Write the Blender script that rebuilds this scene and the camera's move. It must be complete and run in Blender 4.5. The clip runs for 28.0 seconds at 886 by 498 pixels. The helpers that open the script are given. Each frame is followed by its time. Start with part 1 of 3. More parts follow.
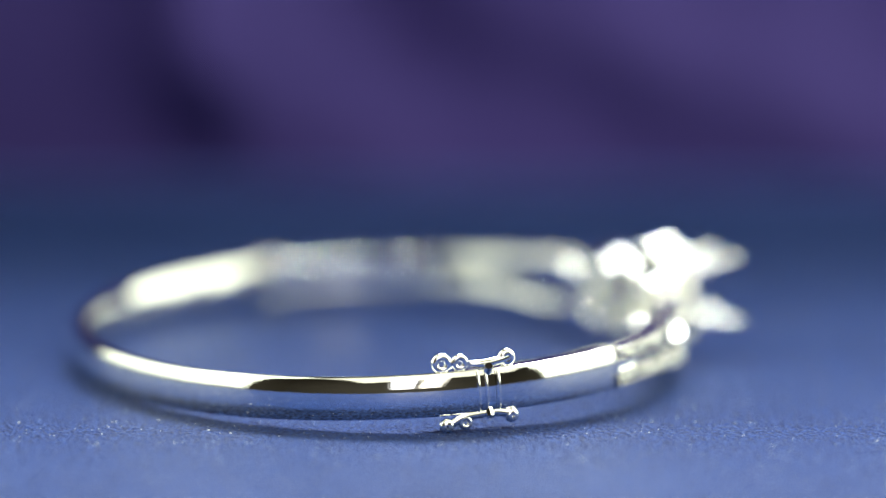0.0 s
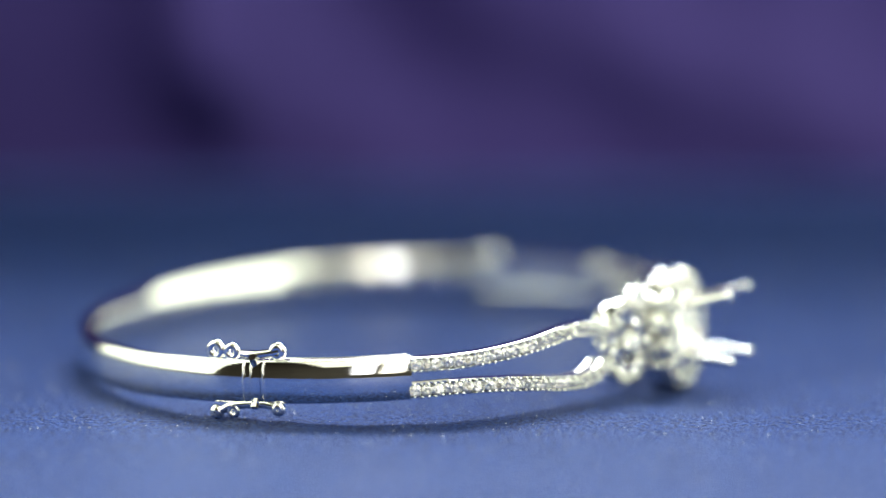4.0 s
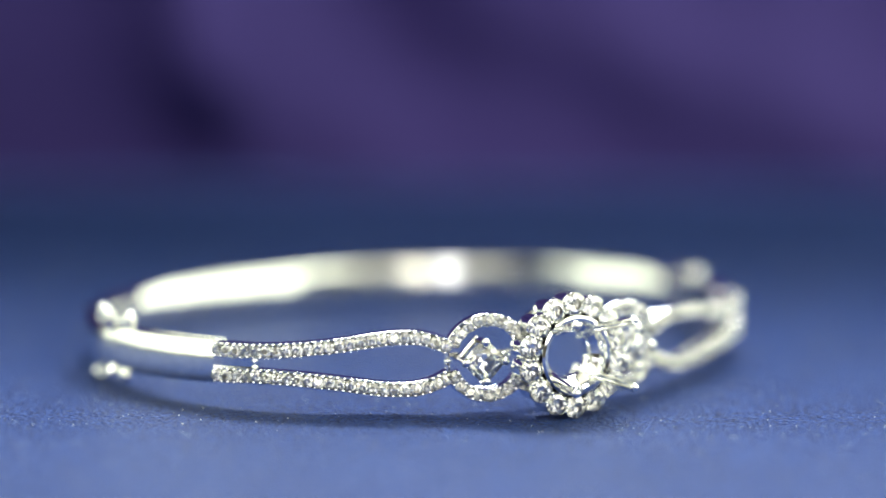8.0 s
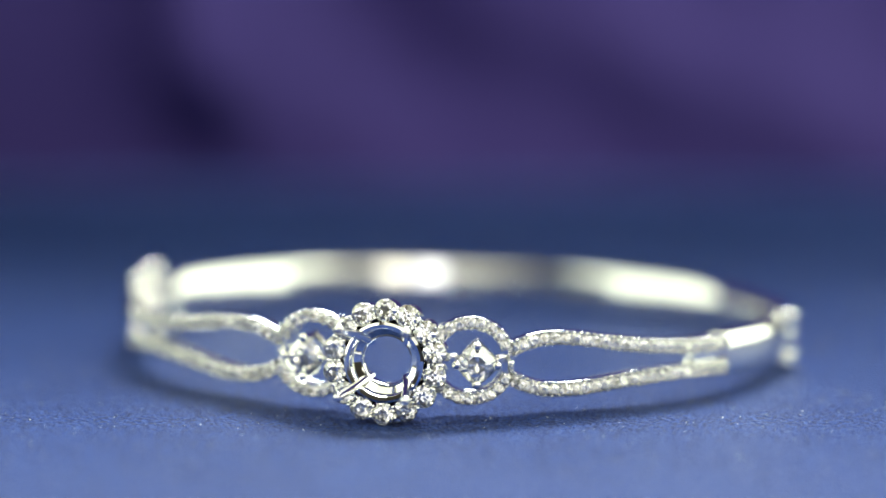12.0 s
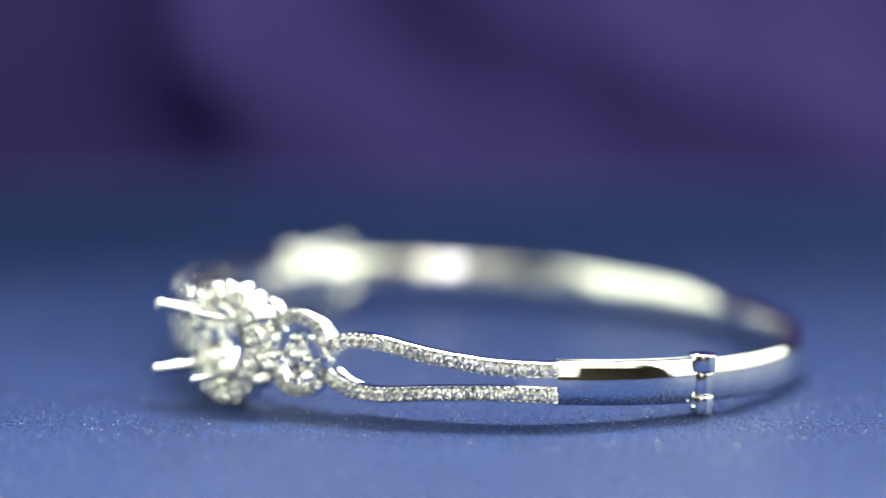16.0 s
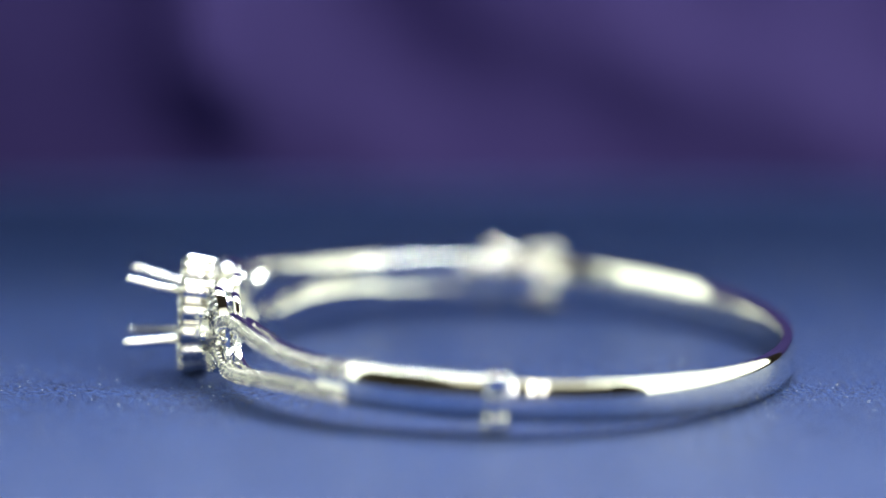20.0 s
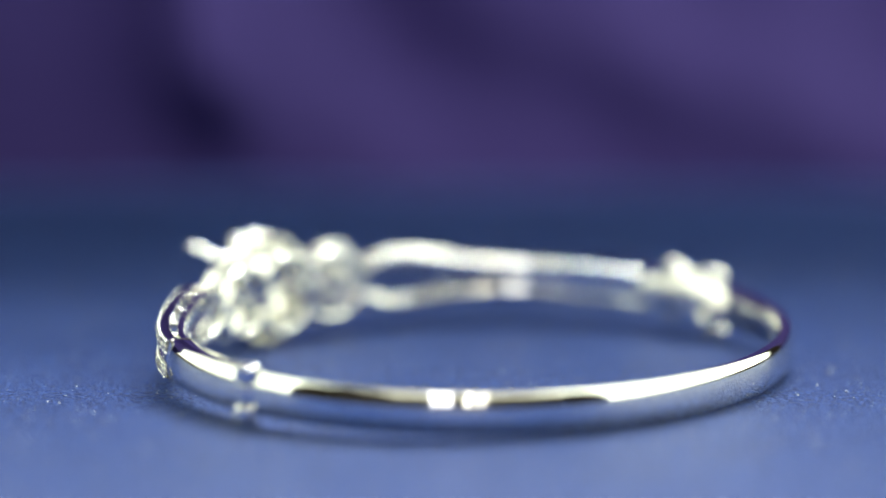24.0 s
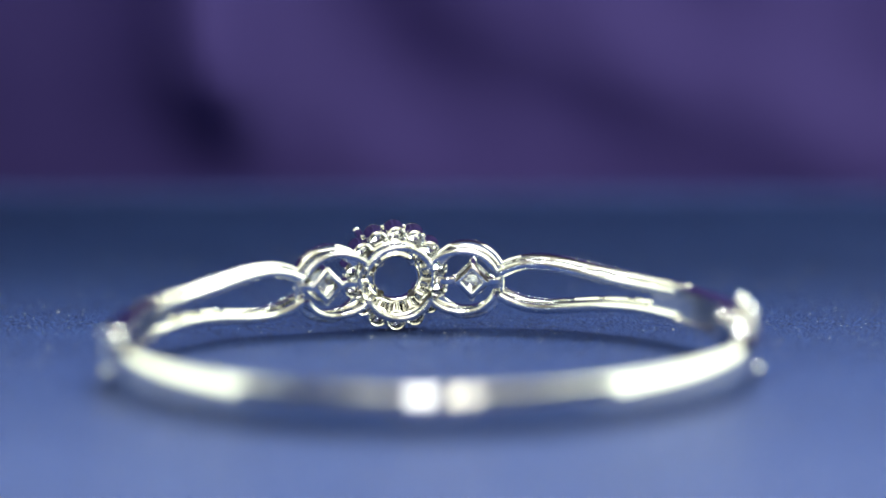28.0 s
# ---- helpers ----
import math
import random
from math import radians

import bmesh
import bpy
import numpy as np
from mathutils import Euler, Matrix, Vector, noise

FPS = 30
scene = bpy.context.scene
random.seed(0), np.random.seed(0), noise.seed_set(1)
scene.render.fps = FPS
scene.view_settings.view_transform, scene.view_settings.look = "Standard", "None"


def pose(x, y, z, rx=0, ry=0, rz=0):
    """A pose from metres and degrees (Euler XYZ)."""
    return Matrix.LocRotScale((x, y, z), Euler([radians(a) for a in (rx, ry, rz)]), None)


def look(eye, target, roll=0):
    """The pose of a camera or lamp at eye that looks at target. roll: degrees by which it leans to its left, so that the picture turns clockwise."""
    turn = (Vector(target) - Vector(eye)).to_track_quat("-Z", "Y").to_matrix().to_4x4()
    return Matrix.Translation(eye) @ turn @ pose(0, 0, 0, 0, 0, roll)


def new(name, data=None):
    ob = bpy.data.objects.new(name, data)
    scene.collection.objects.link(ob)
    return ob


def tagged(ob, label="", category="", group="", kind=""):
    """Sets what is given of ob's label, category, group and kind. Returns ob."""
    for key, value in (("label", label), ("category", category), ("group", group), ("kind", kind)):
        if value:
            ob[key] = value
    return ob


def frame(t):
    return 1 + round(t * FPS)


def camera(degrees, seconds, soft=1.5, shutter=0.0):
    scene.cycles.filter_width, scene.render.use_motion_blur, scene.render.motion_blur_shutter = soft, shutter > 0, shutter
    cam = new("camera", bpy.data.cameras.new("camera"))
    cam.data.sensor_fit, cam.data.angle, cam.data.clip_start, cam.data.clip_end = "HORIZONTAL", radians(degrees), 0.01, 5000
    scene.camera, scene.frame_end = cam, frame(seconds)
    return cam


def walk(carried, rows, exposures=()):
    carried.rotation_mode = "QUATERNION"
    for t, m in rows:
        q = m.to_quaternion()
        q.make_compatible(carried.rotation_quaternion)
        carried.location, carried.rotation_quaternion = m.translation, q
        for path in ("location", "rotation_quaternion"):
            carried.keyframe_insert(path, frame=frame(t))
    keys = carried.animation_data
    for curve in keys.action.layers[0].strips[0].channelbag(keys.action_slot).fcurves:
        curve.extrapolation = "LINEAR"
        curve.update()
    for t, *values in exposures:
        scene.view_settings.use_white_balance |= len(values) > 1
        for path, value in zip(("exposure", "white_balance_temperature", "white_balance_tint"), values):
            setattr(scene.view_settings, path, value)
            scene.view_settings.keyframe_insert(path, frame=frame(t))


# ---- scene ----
U = 0.00092          # one drawing unit in metres (the bangle is 63 mm wide)

# ---- camera: all but still; the focus is pulled, which narrows the view a little ----
cam = camera(9.657, 28.0)
EYE = Vector((0.661 * U, -506.4 * U, 98.24 * U))
PITCH = 9.63
# times, slow draw back along the view (units), small pan and tilt (degrees)
STAND = [(0, 0, 0.0, -0.033), (7, 0, 0.0, -0.015), (14, 0.5, 0.0, 0), (17.5, 1.5, 0, 0), (19, 4.5, 0.03, 0.005), (20, 5.7, 0.055, 0.007), (21, 5.7, 0.055, 0.007),
         (23.5, 5.0, 0.03, 0.012), (24.5, 8.5, 0.01, 0.02), (25, 11.5, -0.01, 0.025), (25.5, 15.5, -0.03, 0.03), (26, 19.5, -0.045, 0.033),
         (27, 24.0, -0.04, 0.040), (28, 25.3, -0.038, 0.043)]


def stand(back, pan, tip):
    turn = pose(0, 0, 0, 90 - PITCH + tip, 0, pan)
    return Matrix.Translation(EYE) @ turn @ Matrix.Translation((0, 0, back * U)) @ pose(0, 0, 0, 0, 0, 0.12)


walk(cam, [(t, stand(b, p, k)) for t, b, p, k in STAND])
focus = new("focus_mark")
cam.data.dof.use_dof = True
cam.data.dof.focus_object = focus
cam.data.dof.aperture_fstop = 6.9

# turn of the turntable, in degrees, at each time
TURN = [(0, 111.91), (0.5, 106.43), (1, 100.98), (1.5, 95.79), (2, 91.02), (2.5, 85.46), (3, 81.17), (3.5, 77.29),
        (4.5, 67.3), (5.5, 56.9), (6, 51.7), (6.5, 46.17), (7, 42.16), (7.5, 37.37), (8, 32.31), (8.5, 26.93),
        (9, 21.11), (9.5, 15.93), (10, 10.66), (10.5, 5.46), (11, 0.0), (11.5, -4.91), (12, -9.71), (12.5, -15.92),
        (13, -21.25), (13.5, -26.58), (14.5, -36.5), (15.5, -46.44), (16, -51.62), (16.5, -54.06), (17, -58.49),
        (17.5, -62.38), (18, -67.01), (18.5, -71.96), (19, -78.5), (19.5, -83.8), (20, -89.6), (20.5, -94.4),
        (21, -99.7), (21.5, -104.0), (22.5, -114.2), (23.5, -124.6), (24, -129.7), (24.5, -135.3), (25, -139.9),
        (25.5, -144.0), (26, -148.3), (26.5, -152.8), (27, -158.2), (27.5, -163.0), (28, -168.9)]
# distance of the sharp plane from the turntable's axis, towards the camera (negative) and away
FOCUS = [(0, -33), (1, -32), (2, -30), (3, -28.5), (5.5, -27.5), (7, -25.5), (9, -26), (11, -26.5), (13, -26.5), (15.5, -27.5), (17.5, -28.5), (18, -27), (18.5, -23), (19, -18), (20, -13), (20.5, -12), (21, -13),
         (21.5, -16), (23.5, -19), (24, -15), (24.5, -7.5), (25, 1), (25.5, 6), (26, 12), (27, 21), (28, 24)]

# ---- world and light ----
world = bpy.data.worlds.new("room_air")
scene.world = world
world.use_nodes = True
world.node_tree.nodes["Background"].inputs[0].default_value = (0.6, 0.62, 0.7, 1)
world.node_tree.nodes["Background"].inputs[1].default_value = 0.05


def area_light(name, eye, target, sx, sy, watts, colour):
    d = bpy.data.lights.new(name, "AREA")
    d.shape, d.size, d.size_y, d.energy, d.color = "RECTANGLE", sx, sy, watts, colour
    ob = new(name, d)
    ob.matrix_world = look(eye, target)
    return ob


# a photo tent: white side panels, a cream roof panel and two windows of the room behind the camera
area_light("softbox_light", (-0.24, 0.05, 0.20), (0.13, 0.05, 0.107), 0.45, 0.39, 0.55, (0.93, 1.0, 0.77))
area_light("softbox_light", (0.24, 0.02, 0.20), (-0.13, 0.02, 0.107), 0.39, 0.39, 0.70, (0.94, 1.0, 0.77))
area_light("back_softbox", (0.07, 0.31, 0.45), (0.01, -0.10, 0), 0.36, 0.16, 4.5, (0.94, 1.0, 0.95))
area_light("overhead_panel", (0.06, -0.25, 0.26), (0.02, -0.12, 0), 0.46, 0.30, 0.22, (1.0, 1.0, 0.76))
area_light("window_light", (0.04, -1.0, 0.6), (0.04, 0, 0.05), 0.18, 1.1, 0.9, (0.97, 0.97, 0.96))
area_light("window_light", (0.245, -1.0, 0.6), (0.24, 0, 0.05), 0.07, 1.1, 0.40, (1.0, 0.95, 0.76))
area_light("window_light", (0.345, -1.0, 0.6), (0.34, 0, 0.05), 0.10, 1.1, 0.30, (1.0, 0.96, 0.80))
scene.view_settings.exposure = 1.52


# ---- materials ----
def material(name):
    m = bpy.data.materials.new(name)
    m.use_nodes = True
    nt = m.node_tree
    return m, nt, nt.nodes["Principled BSDF"]


def link(nt, a, b):
    nt.links.new(a, b)


def noise_node(nt, scale, detail=4, rough=0.6, coords=None):
    n = nt.nodes.new("ShaderNodeTexNoise")
    n.inputs["Scale"].default_value, n.inputs["Detail"].default_value, n.inputs["Roughness"].default_value = scale, detail, rough
    if coords is not None:
        link(nt, coords, n.inputs["Vector"])
    return n


def object_coords(nt):
    return nt.nodes.new("ShaderNodeTexCoord").outputs["Object"]


def ramp(nt, fac, stops):
    r = nt.nodes.new("ShaderNodeValToRGB")
    while len(r.color_ramp.elements) < len(stops):
        r.color_ramp.elements.new(0.5)
    for e, (p, c) in zip(r.color_ramp.elements, stops):
        e.position, e.color = p, (*c, 1)
    link(nt, fac, r.inputs["Fac"])
    return r.outputs["Color"]


def bump(nt, bsdf, height, strength, distance):
    b = nt.nodes.new("ShaderNodeBump")
    b.inputs["Strength"].default_value, b.inputs["Distance"].default_value = strength, distance
    link(nt, height, b.inputs["Height"])
    link(nt, b.outputs["Normal"], bsdf.inputs["Normal"])


def make_metal(name="white_gold", rough=(0.02, 0.09), grain=0.05, lump=1400):
    m, nt, p = material(name)
    oc = object_coords(nt)
    link(nt, ramp(nt, noise_node(nt, 900, 3, coords=oc).outputs["Fac"], [(0.3, (0.82, 0.82, 0.80)), (0.7, (0.89, 0.89, 0.87))]), p.inputs["Base Color"])
    p.inputs["Metallic"].default_value = 1
    rr = nt.nodes.new("ShaderNodeMapRange")
    link(nt, noise_node(nt, 2500, 4, coords=oc).outputs["Fac"], rr.inputs["Value"])
    rr.inputs["To Min"].default_value, rr.inputs["To Max"].default_value = rough
    link(nt, rr.outputs["Result"], p.inputs["Roughness"])
    bump(nt, p, noise_node(nt, lump, 2, coords=oc).outputs["Fac"], grain, 0.0001)
    return m


def make_diamond(name, clear):
    """Cut stone; the small ones are a little cloudy."""
    m, nt, p = material(name)
    p.inputs["Base Color"].default_value = (0.98, 0.99, 0.97, 1)
    p.inputs["Roughness"].default_value = 0.03
    p.inputs["IOR"].default_value = 2.4
    p.inputs["Transmission Weight"].default_value = clear
    return m


def make_leather():
    m, nt, p = material("blue_leather")
    oc = object_coords(nt)
    big = noise_node(nt, 45, 4, coords=oc)
    tone = ramp(nt, big.outputs["Fac"], [(0.3, (0.0195, 0.0495, 0.208)), (0.7, (0.0265, 0.0625, 0.247))])
    pores = nt.nodes.new("ShaderNodeTexVoronoi")
    pores.inputs["Scale"].default_value = 2500
    link(nt, oc, pores.inputs["Vector"])
    dark = ramp(nt, noise_node(nt, 2300, 4, 0.75, coords=oc).outputs["Fac"], [(0.38, (0.2, 0.17, 0.26)), (0.62, (1.6, 1.48, 1.36))])
    mix = nt.nodes.new("ShaderNodeMix")
    mix.data_type, mix.blend_type = "RGBA", "MULTIPLY"
    mix.inputs["Factor"].default_value = 1
    link(nt, tone, mix.inputs["A"]), link(nt, dark, mix.inputs["B"])
    link(nt, mix.outputs["Result"], p.inputs["Base Color"])
    p.inputs["Roughness"].default_value = 0.45
    p.inputs["Specular IOR Level"].default_value = 0.13
    add = nt.nodes.new("ShaderNodeMath")
    add.operation = "ADD"
    link(nt, pores.outputs["Distance"], add.inputs[0]), link(nt, noise_node(nt, 2400, 4, 0.75, coords=oc).outputs["Fac"], add.inputs[1])
    bump(nt, p, add.outputs[0], 1.0, 0.0006)
    return m


def make_cloth():
    m, nt, p = material("purple_cloth")
    oc = object_coords(nt)
    link(nt, ramp(nt, noise_node(nt, 14, 3, coords=oc).outputs["Fac"], [(0.3, (0.0390, 0.0278, 0.138)), (0.7, (0.0480, 0.0340, 0.164))]), p.inputs["Base Color"])
    p.inputs["Roughness"].default_value = 0.8
    p.inputs["Specular IOR Level"].default_value = 0.1
    bump(nt, p, noise_node(nt, 2200, 2, coords=oc).outputs["Fac"], 0.3, 0.0003)
    return m


def make_wall(name, colour):
    m, nt, p = material(name)
    oc = object_coords(nt)
    c = Vector(colour)
    link(nt, ramp(nt, noise_node(nt, 3, 4, coords=oc).outputs["Fac"], [(0.3, c * 0.9), (0.7, c * 1.1)]), p.inputs["Base Color"])
    p.inputs["Roughness"].default_value = 0.8
    return m


DUST = make_wall("pale_dust", (0.7, 0.68, 0.66))
METAL, SATIN = make_metal(), make_metal("satin_white_gold", (0.07, 0.16), 0.5, 380)
DIAMOND, SMALL_DIAMOND, LEATHER, CLOTH = make_diamond("diamond", 0.97), make_diamond("small_diamond", 0.92), make_leather(), make_cloth()
WALL, TABLE = make_wall("wall_paint", (0.3, 0.26, 0.2)), make_wall("dark_wood", (0.06, 0.04, 0.03))


# ---- mesh helpers (drawing units in, metres out) ----
def mesh_of(name, bm, mat, smooth=True, scale=U):
    bmesh.ops.scale(bm, vec=(scale,) * 3, verts=bm.verts)
    bmesh.ops.recalc_face_normals(bm, faces=bm.faces)
    me = bpy.data.meshes.new(name)
    bm.to_mesh(me)
    bm.free()
    me.materials.append(mat)
    if smooth:
        me.polygons.foreach_set("use_smooth", [True] * len(me.polygons))
        me.set_sharp_from_angle(angle=radians(38))
    return me


def part(name, bm, mat, parent, label="", smooth=True):
    ob = new(name, mesh_of(name, bm, mat, smooth))
    ob.parent = parent
    return tagged(ob, label)


def add_tube(bm, pts, radius, seg=8, closed=False, flat=1.0, ups=None):
    """A tube along points; flat squeezes its second axis."""
    pts = [Vector(p) for p in pts]
    rings, n = [], len(pts)
    for i, p in enumerate(pts):
        a = pts[i - 1] if (i or closed) else p
        b = pts[(i + 1) % n] if (i < n - 1 or closed) else p
        t = (b - a).normalized()
        up = Vector(ups[i]) if ups else Vector((0.05, 0.1, 1))
        x = t.cross(up).normalized()
        y = x.cross(t)
        r = radius[i] if isinstance(radius, (list, tuple)) else radius
        rings.append([bm.verts.new(p + r * (x * math.cos(k * 2 * math.pi / seg) + y * flat * math.sin(k * 2 * math.pi / seg))) for k in range(seg)])
    for i in range(n if closed else n - 1):
        a, b = rings[i], rings[(i + 1) % n]
        for k in range(seg):
            bm.faces.new((a[k], a[(k + 1) % seg], b[(k + 1) % seg], b[k]))
    if not closed:
        bm.faces.new(rings[0]), bm.faces.new(rings[-1][::-1])
    return bm


def add_sweep(bm, frames, profile):
    """A solid strip: each frame is (point, out, up), the profile a closed loop of (out, up) offsets."""
    rings = [[bm.verts.new(p + o * n + u * w) for n, w in profile] for p, o, u in frames]
    k = len(profile)
    for a, b in zip(rings, rings[1:]):
        for i in range(k):
            bm.faces.new((a[i], a[(i + 1) % k], b[(i + 1) % k], b[i]))
    bm.faces.new(rings[0]), bm.faces.new(rings[-1][::-1])
    return bm


def add_ball(bm, p, r, m=Matrix(), seg=10):
    bmesh.ops.create_uvsphere(bm, u_segments=seg, v_segments=max(6, seg * 2 // 3), radius=r, matrix=Matrix.Translation(p) @ m)


def add_box(bm, m, bev=0.0):
    v = bmesh.ops.create_cube(bm, size=1, matrix=m)["verts"]
    if bev:
        es = {e for x in v for e in x.link_edges}
        bmesh.ops.bevel(bm, geom=list(es), offset=bev, segments=2, affect="EDGES", profile=0.5)


# ---- the plan of the bangle: an oval, followed by arc length from the jewelled front ----
OA, OB, ON = 33.34, 29.02, 2.05
CX, CY, PHI = 1.03, 6.13, -1.03


def oval_point(a):
    c, s = math.sin(a), -math.cos(a)
    return Vector((OA * math.copysign(abs(c) ** (2 / ON), c), OB * math.copysign(abs(s) ** (2 / ON), s), 0))


OV = [oval_point(i * 2 * math.pi / 1440) for i in range(1441)]
ARC = [0.0]
for p0, p1 in zip(OV, OV[1:]):
    ARC.append(ARC[-1] + (p1 - p0).length)
LOOP = ARC[-1]
ARC_NP, OVX, OVY = np.array(ARC), np.array([p.x for p in OV]), np.array([p.y for p in OV])


def plan(s):
    s = s % LOOP
    return Vector((np.interp(s, ARC_NP, OVX), np.interp(s, ARC_NP, OVY), 0))


def at(s):
    """Point, outward normal and up on the oval at arc length s."""
    t = (plan(s + 0.8) - plan(s - 0.8)).normalized()
    return plan(s), Vector((t.y, -t.x, 0)), Vector((0, 0, 1))


def band(s, w, n):
    p, o, u = at(s)
    return p + o * n + u * w


def arc_of(x, y):
    """Arc length nearest to a point of the turntable."""
    q = Matrix.Rotation(-radians(PHI), 3, "Z") @ Vector((x - CX, y - CY, 0))
    k = min(range(1440), key=lambda i: (OV[i] - q).length)
    return ARC[k] if ARC[k] < LOOP / 2 else ARC[k] - LOOP


S_PLATE_A, S_PLATE_B = arc_of(-29.03, -6.7), arc_of(29.7, -8.9)
S_LATCH0, S_LATCH1 = arc_of(-30.7, 4.7), arc_of(-30.8, 11.5)
S_HINGE = arc_of(33.9, 5.05)
S_HEAD = arc_of(-0.4, -23.0)
S_SEAM = S_LATCH0 + (S_LATCH1 - S_LATCH0) * 0.33

bangle = tagged(new("bangle_bracelet"), "polished white gold bangle with diamonds and an empty four-prong head", "bracelet")


def d_profile(h=2.0, t=1.15, k=9):
    """Outer face domed with its crown at 0; the inner face is domed too, with narrow flat edges between."""
    out = [(-0.95 + 0.95 * math.cos(i / k), h * math.sin(i / k) / math.sin(1.0)) for i in range(-k, k + 1)]
    inner = [(-t - 0.7 * math.cos(b), (h - 0.06) * math.sin(b) / math.sin(1.25)) for b in (1.25, 1.0, 0.75, 0.5, 0.25, 0, -0.25, -0.5, -0.75, -1.0, -1.25)]
    return out + [(-0.52, h + 0.05)] + inner + [(-0.52, -h - 0.05)]


def lipped_profile(h=2.0):
    """The same outer dome, but hollow within, with a lip along each edge."""
    dome = [q for q in d_profile(h) if q[0] > -0.5]
    half = [(-0.52, h + 0.05), (-2.3, h), (-2.42, h - 0.08), (-2.42, h - 0.5), (-2.3, h - 0.62), (-1.9, h - 0.72)]
    return dome + half + [(n, -w) for n, w in half[::-1]]


def in_depth(v):
    """Depth of a point of the band under its outer crown."""
    a = np.hypot(OVX - v.x, OVY - v.y)
    return -float(a.min())


def band_piece(name, s0, s1, label="", profile=d_profile()):
    n = max(8, int(abs(s1 - s0) / 0.9))
    bm = add_sweep(bmesh.new(), [at(s0 + (s1 - s0) * i / n) for i in range(n + 1)], profile)
    # the worn inner side is satin, the outer side polished
    for f in bm.faces:
        f.material_index = int(all(in_depth(v.co) < -1.0 for v in f.verts))
    ob = part(name, bm, METAL, bangle, label)
    ob.data.materials.append(SATIN)
    return ob


band_piece("back_band", S_HINGE + 0.15, S_SEAM + LOOP - 0.02)
band_piece("front_band", S_SEAM + 0.02, S_PLATE_A, profile=lipped_profile())
band_piece("front_band", S_PLATE_B, S_HINGE - 0.15, profile=lipped_profile())


# ---- cut stones ----
def brilliant(square=False):
    """A round brilliant, or a cushion-square one with its corners on the axes."""
    bm = bmesh.new()
    girth = lambda a: (abs(math.cos(a)) ** 1.25 + abs(math.sin(a)) ** 1.25) ** -0.8 if square else 1.0
    ring = lambda r, z, n, off=0: [bm.verts.new((r * girth(a) * math.cos(a), r * girth(a) * math.sin(a), z)) for a in ((i + off) * 2 * math.pi / n for i in range(n))]
    table, g, gl = ring(0.5, 0.36, 8, 0.5), ring(1, 0.03, 16), ring(1, -0.03, 16)
    mid = ring(0.55, -0.42, 8)
    tip = bm.verts.new((0, 0, -0.86))
    bm.faces.new(table)
    for i in range(8):
        a, b = table[i], table[(i + 1) % 8]
        bm.faces.new((a, g[2 * i], g[2 * i + 1])), bm.faces.new((a, g[2 * i + 1], g[(2 * i + 2) % 16])), bm.faces.new((a, g[(2 * i + 2) % 16], b))
        bm.faces.new((mid[i], mid[(i + 1) % 8], gl[(2 * i + 1) % 16])), bm.faces.new((mid[i], gl[2 * i + 1], gl[2 * i])), bm.faces.new((mid[(i + 1) % 8], gl[(2 * i + 2) % 16], gl[2 * i + 1]))
        bm.faces.new((mid[i], tip, mid[(i + 1) % 8]))
    for i in range(16):
        bm.faces.new((g[i], gl[i], gl[(i + 1) % 16], g[(i + 1) % 16]))
    return mesh_of("diamond", bm, DIAMOND, smooth=False)


STONE, SQUARE_STONE = brilliant(), brilliant(True)
SMALL_STONE = STONE.copy()
SMALL_STONE.materials[0] = SMALL_DIAMOND


def facing(s, w, n, spin=0.0):
    """A pose on the bangle whose z points outward."""
    p, o, u = at(s)
    m = Matrix((u.cross(o), u, o)).transposed().to_4x4()
    return Matrix.Translation((p + o * n + u * w) * U) @ m @ Matrix.Rotation(spin, 4, "Z")


def stone(parent, m, radius, cut=STONE):
    ob = new("diamond", cut if radius > 0.8 else SMALL_STONE)
    ob.parent = parent
    ob.matrix_basis = m @ Matrix.Diagonal((radius, radius, radius, 1))
    return ob


# ---- split diamond arms ----
FR = [0, 0.06, 0.14, 0.26, 0.5, 0.75, 1]
WW = [1.3, 1.95, 2.4, 2.4, 1.68, 1.24, 1.2]
S_JOIN = 11.3


def smooth_interp(x):
    i = max(0, min(len(FR) - 2, sum(f <= x for f in FR) - 1))
    h = FR[i + 1] - FR[i]
    d = [((WW[min(j + 1, 6)] - WW[max(j - 1, 0)]) / (FR[min(j + 1, 6)] - FR[max(j - 1, 0)])) for j in (i, i + 1)]
    t = (x - FR[i]) / h
    return (2 * t ** 3 - 3 * t ** 2 + 1) * WW[i] + (t ** 3 - 2 * t ** 2 + t) * h * d[0] + (3 * t ** 2 - 2 * t ** 3) * WW[i + 1] + (t ** 3 - t ** 2) * h * d[1]


